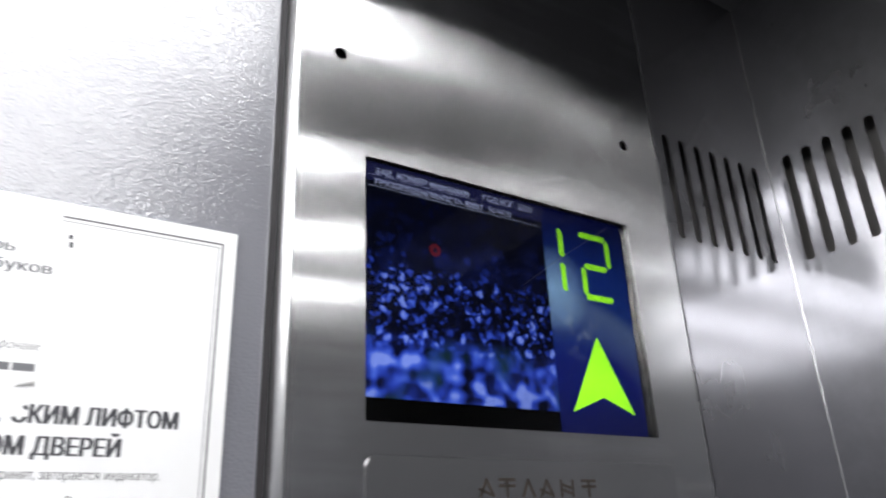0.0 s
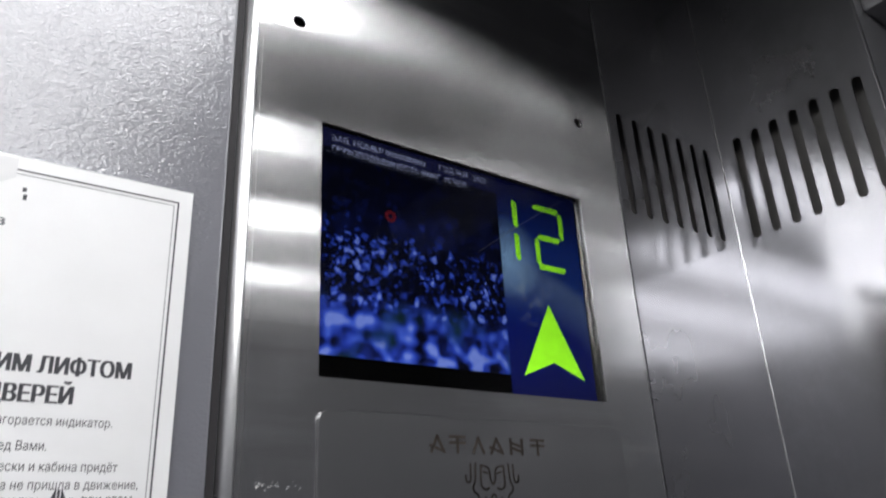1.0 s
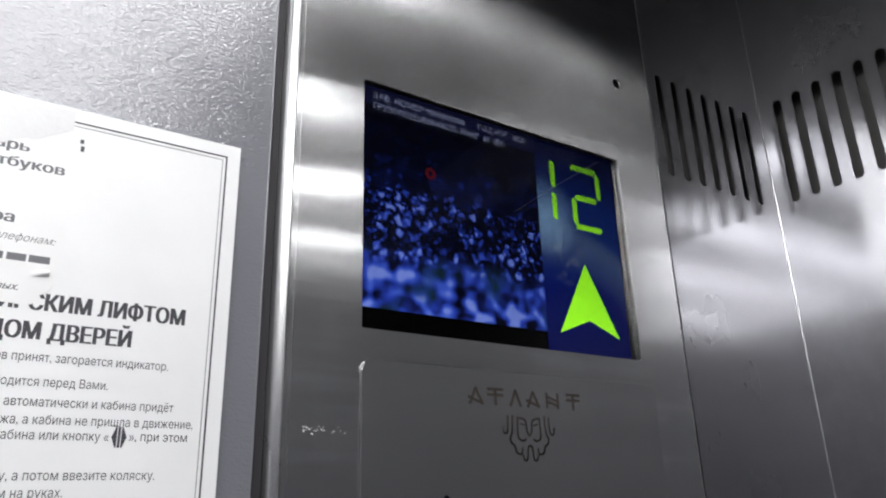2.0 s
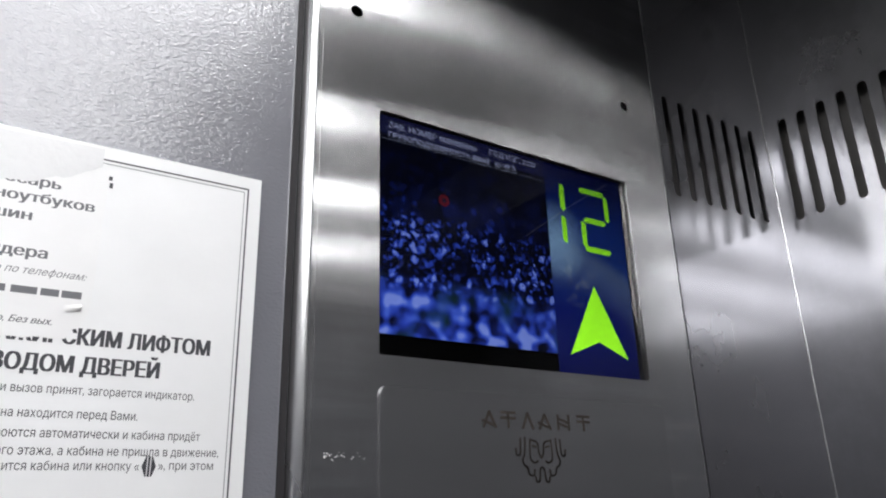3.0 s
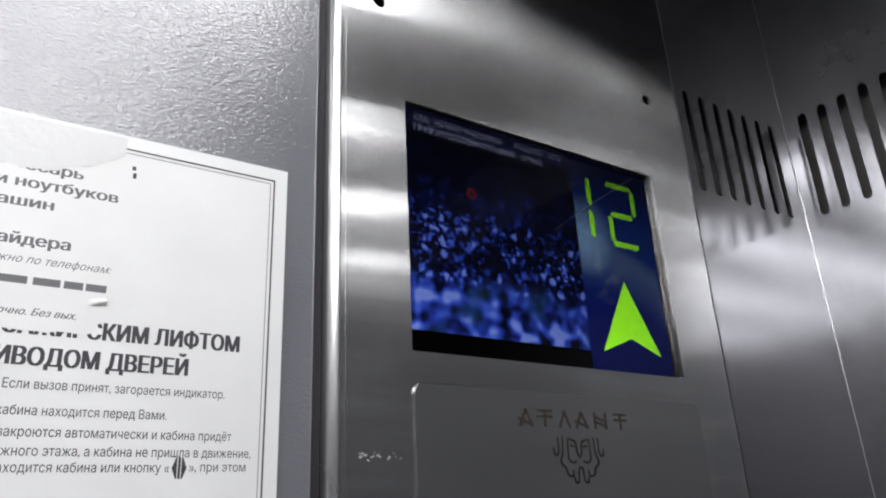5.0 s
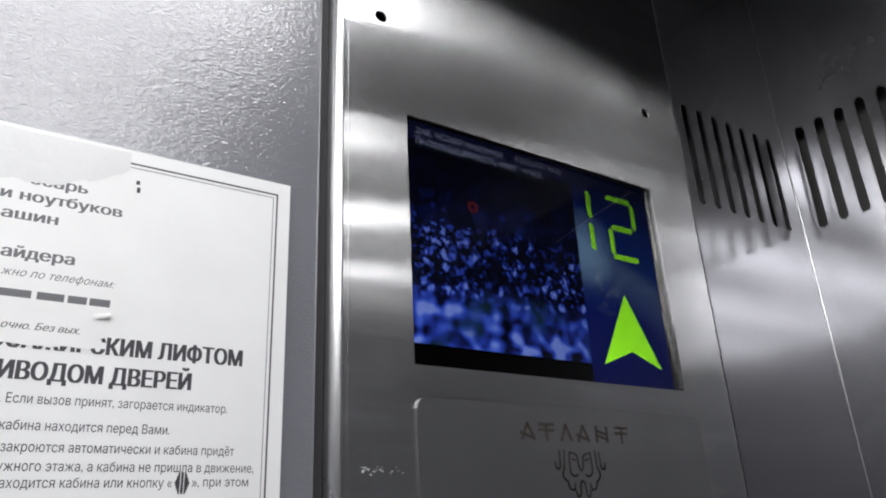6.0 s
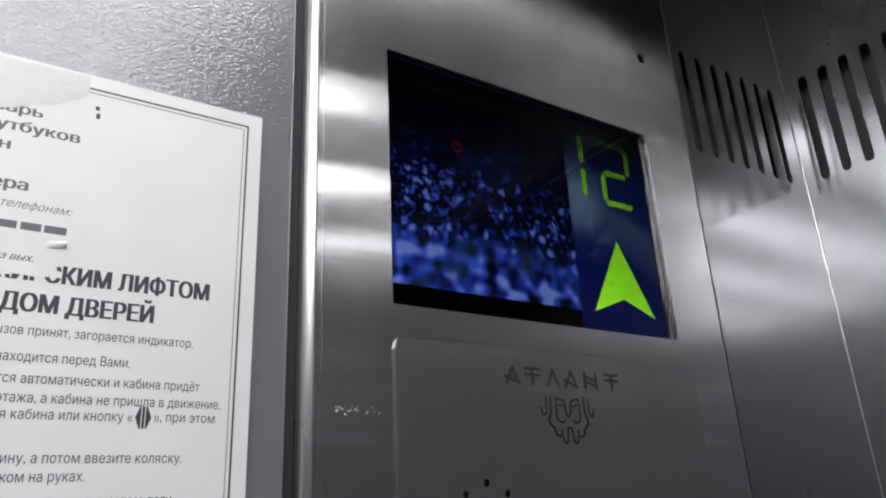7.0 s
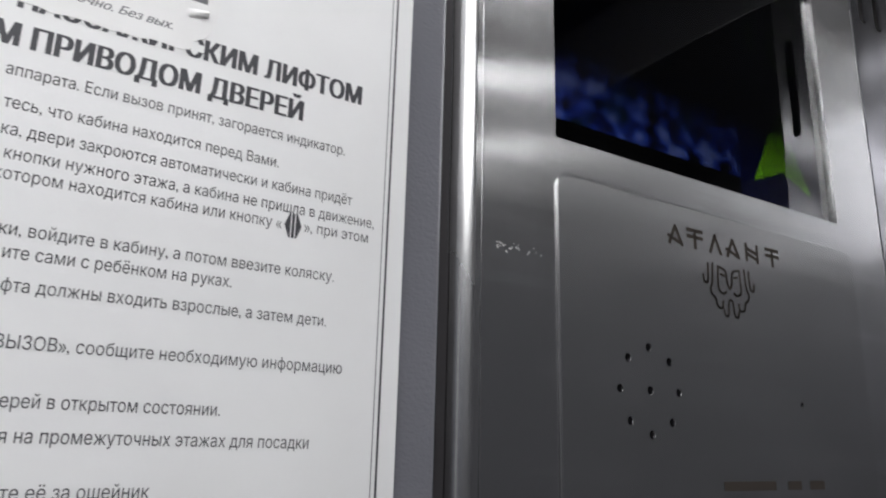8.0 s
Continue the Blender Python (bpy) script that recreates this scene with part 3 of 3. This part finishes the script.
INK_Y = NY - 0.0001
part("border", polygon(frame_loop(0.0065, 0.0008), INK_Y, 0.00003), INK, notice, "black printed border line")
part("border", polygon(frame_loop(0.0087, 0.00035), INK_Y, 0.00003), GREY_INK, notice, "thin grey printed border line")
writing("ПАССАЖИРСКИМ ЛИФТОМ", -0.1985, -0.0880, 1.6828, 0.0074, INK_Y, INK, notice, 0.06)
writing("М ПРИВОДОМ ДВЕРЕЙ", -0.2030, -0.1100, 1.6705, 0.0074, INK_Y, INK, notice, 0.06)
RULES = [
    ("аппарата. Если вызов принят, загорается индикатор.", -0.1985, -0.0930, 1.6615),
    ("тесь, что кабина находится перед Вами.", -0.1975, -0.1168, 1.6515),
    ("ка, двери закроются автоматически и кабина придёт", -0.1968, -0.0890, 1.6435),
    ("кнопки нужного этажа, а кабина не пришла в движение,", -0.1950, -0.0800, 1.6365),
    ("котором находится кабина или кнопку «", -0.1965, -0.1140, 1.6305),
    ("», при этом", -0.1060, -0.0820, 1.6308),
    ("ки, войдите в кабину, а потом ввезите коляску.", -0.1928, -0.0940, 1.6150),
    ("ите сами с ребёнком на руках.", -0.1910, -0.1285, 1.6085),
    ("фта должны входить взрослые, а затем дети.", -0.1900, -0.0958, 1.5995),
    ("«ВЫЗОВ», сообщите необходимую информацию", -0.1915, -0.0890, 1.5843),
    ("ерей в открытом состоянии.", -0.1855, -0.1280, 1.5690),
    ("я на промежуточных этажах для посадки", -0.1845, -0.0990, 1.5600),
    ("те её за ошейник", -0.1820, -0.1455, 1.5458),
]
for text, x0, x1, z in RULES:
    writing(text, x0, x1, z, 0.0038, INK_Y, INK, notice)
sx, sz = -0.1100, 1.6322
part("symbol", polygon([[(sx - 0.0030, sz), (sx - 0.0014, sz - 0.0043), (sx - 0.0009, sz - 0.0043), (sx - 0.0009, sz + 0.0043), (sx - 0.0014, sz + 0.0043)], rect(sx - 0.0005, sx + 0.0005, sz - 0.0043, sz + 0.0043), [(sx + 0.0030, sz), (sx + 0.0014, sz + 0.0043), (sx + 0.0009, sz + 0.0043), (sx + 0.0009, sz - 0.0043), (sx + 0.0014, sz - 0.0043)]], INK_Y, 0.00003), INK, notice, "black hexagonal button symbol")
part("mark", polygon([rect(-0.1425, -0.1400, 1.7625, 1.7645), rect(-0.1410, -0.1395, 1.7585, 1.7612)], INK_Y, 0.00003), INK, notice)

# ---- advert strip stuck over the notice, its lower edge torn ----
AY = NY - 0.00018
advert = thing("advert_sticker", (-0.29, AY, 1.686), "torn white paper advert stuck over the notice", "sticker")
rnd = random.Random(4)
edge = [(-0.292, 1.6885)]
x = -0.290
while x < -0.151:
    edge.append((x, 1.6843 + rnd.uniform(-0.0006, 0.0006) + (0.0012 if x < -0.20 else 0)))
    x += 0.004
edge += [(-0.1500, 1.6850), (-0.1488, 1.6885), (-0.1450, 1.6908), (-0.1425, 1.6965), (-0.1418, 1.7050), (-0.1416, 1.7700), (-0.292, 1.7700)]
part("paper", sheet(edge, [], 0.0003, lambda p: Vector((p.x, p.y + AY, p.z))), STICKER_PAPER, advert)
AIY = AY - 0.00003
for text, x0, x1, z, h, wt, sl in (
    ("есарь", -0.1830, -0.1610, 1.7530, 0.0048, 0.06, 0),
    ("и ноутбуков", -0.1925, -0.1460, 1.7450, 0.0048, 0.06, 0),
    ("ашин", -0.1910, -0.1705, 1.7362, 0.0048, 0.06, 0),
    ("айдера", -0.1885, -0.1620, 1.7195, 0.0050, 0.06, 0),
    ("жно по телефонам:", -0.1875, -0.1450, 1.7118, 0.0034, 0.0, 0.35),
    ("очно. Без вых.", -0.1840, -0.1560, 1.6903, 0.0030, 0.03, 0.35),
):
    writing(text, x0, x1, z, h, AIY, GREY_INK, advert, wt, sl)
part("bar", polygon([rect(-0.1870, -0.1755, 1.7030, 1.7062), rect(-0.1735, -0.1635, 1.7030, 1.7062), rect(-0.1622, -0.1550, 1.7030, 1.7062), rect(-0.1540, -0.1460, 1.7030, 1.7062)], AIY, 0.00003), GREY_INK, advert, "dark printed bars")
bm = bmesh.new()
for i in range(7):
    for j in range(5):
        u, v = i / 6, j / 4
        bm.verts.new((-0.1525 + 0.007 * u, AIY - 0.0002 - 0.0014 * math.sin(math.pi * v) * u, 1.6995 - 0.003 * v + 0.0012 * u))
bm.verts.ensure_lookup_table()
for i in range(6):
    for j in range(4):
        bm.faces.new([bm.verts[k] for k in (i * 5 + j, i * 5 + j + 1, (i + 1) * 5 + j + 1, (i + 1) * 5 + j)])
curl = part("curled_edge", bm, STICKER_PAPER, advert, "lifted curled paper edge")

# crumpled tape over the top edge of the notice
TY = AY - 0.00008
tape = thing("tape_patch", (-0.30, TY, 1.755), "crumpled greyish torn tape over the notice's top edge", "tape")
bm = bmesh.new()
nu, nv = 90, 12
grid = []
for i in range(nu + 1):
    u = i / nu
    x = -0.300 + 0.155 * u
    top = 1.7762 + 0.0016 * u + 0.0006 * noise.noise((x * 90, 0, 3))
    low = 1.7535 + 0.0150 * max(0.0, (u - 0.76) / 0.24) ** 1.6 + 0.0022 * noise.noise((x * 130, 1, 7)) + 0.0012 * noise.noise((x * 420, 4, 2))
    grid.append([bm.verts.new((x, TY - 0.00001 - 0.00012 * abs(noise.noise((x * 140, j * 0.9, 1))) * min(1.0, j / 3), low + (top - low) * j / nv)) for j in range(nv + 1)])
for i in range(nu):
    for j in range(nv):
        bm.faces.new((grid[i][j], grid[i + 1][j], grid[i + 1][j + 1], grid[i][j + 1]))
ob = part("film", bm, TAPE, tape)
sol = ob.modifiers.new("thickness", "SOLIDIFY")
sol.thickness, sol.offset = 0.00004, -1


rc = random.Random(21)
for k in range(9):
    u, v = rc.uniform(-0.286, -0.165), rc.uniform(1.757, 1.772)
    crease = [(u, v)]
    for step in range(4):
        crease.append((crease[-1][0] + rc.uniform(0.0025, 0.0065), crease[-1][1] + rc.uniform(-0.0022, 0.0018)))
    part("crease", polygon(stroke(crease, rc.uniform(0.0004, 0.0008)), TY - 0.00012, 0.00008), TAPE, tape, "thin raised crease in the tape")


# ---- ceiling light strips ----
STRIP_W, STRIP_DROP = 0.035, 0.020


def light_strip(x0, x1, y):
    """A long half-round diffuser under the ceiling with a steel end cap at each end."""
    lamp = thing("ceiling_light_strip", (x1, y, CEILING_Z), "long white half-round light strip on the ceiling, lit", "lamp", "ceiling light strips")
    prof = [(STRIP_W * math.cos(math.pi * k / 14), -STRIP_DROP * math.sin(math.pi * k / 14)) for k in range(15)]

    def bar(xa, xb, grow):
        bm = bmesh.new()
        a, b = ([bm.verts.new((x, y + u * grow, CEILING_Z - 0.0005 + v * grow)) for u, v in prof] for x in (xa, xb))
        for k in range(15):
            bm.faces.new((a[k], a[(k + 1) % 15], b[(k + 1) % 15], b[k]))
        bm.faces.new(a)
        bm.faces.new(b)
        return bm

    part("diffuser", bar(x0 + 0.006, x1 - 0.006, 1.0), LAMP_GLOW, lamp, "glowing white diffuser")
    part("end_cap", bar(x0, x0 + 0.0055, 1.06), EDGE_STEEL, lamp, "steel end cap")
    part("end_cap", bar(x1 - 0.0055, x1, 1.06), EDGE_STEEL, lamp, "steel end cap")


for x_end, row in ((0.03, -0.225), (-0.03, -0.485), (0.03, -0.740), (-0.03, -1.010)):
    light_strip(X_LEFT + 0.12, x_end, row)
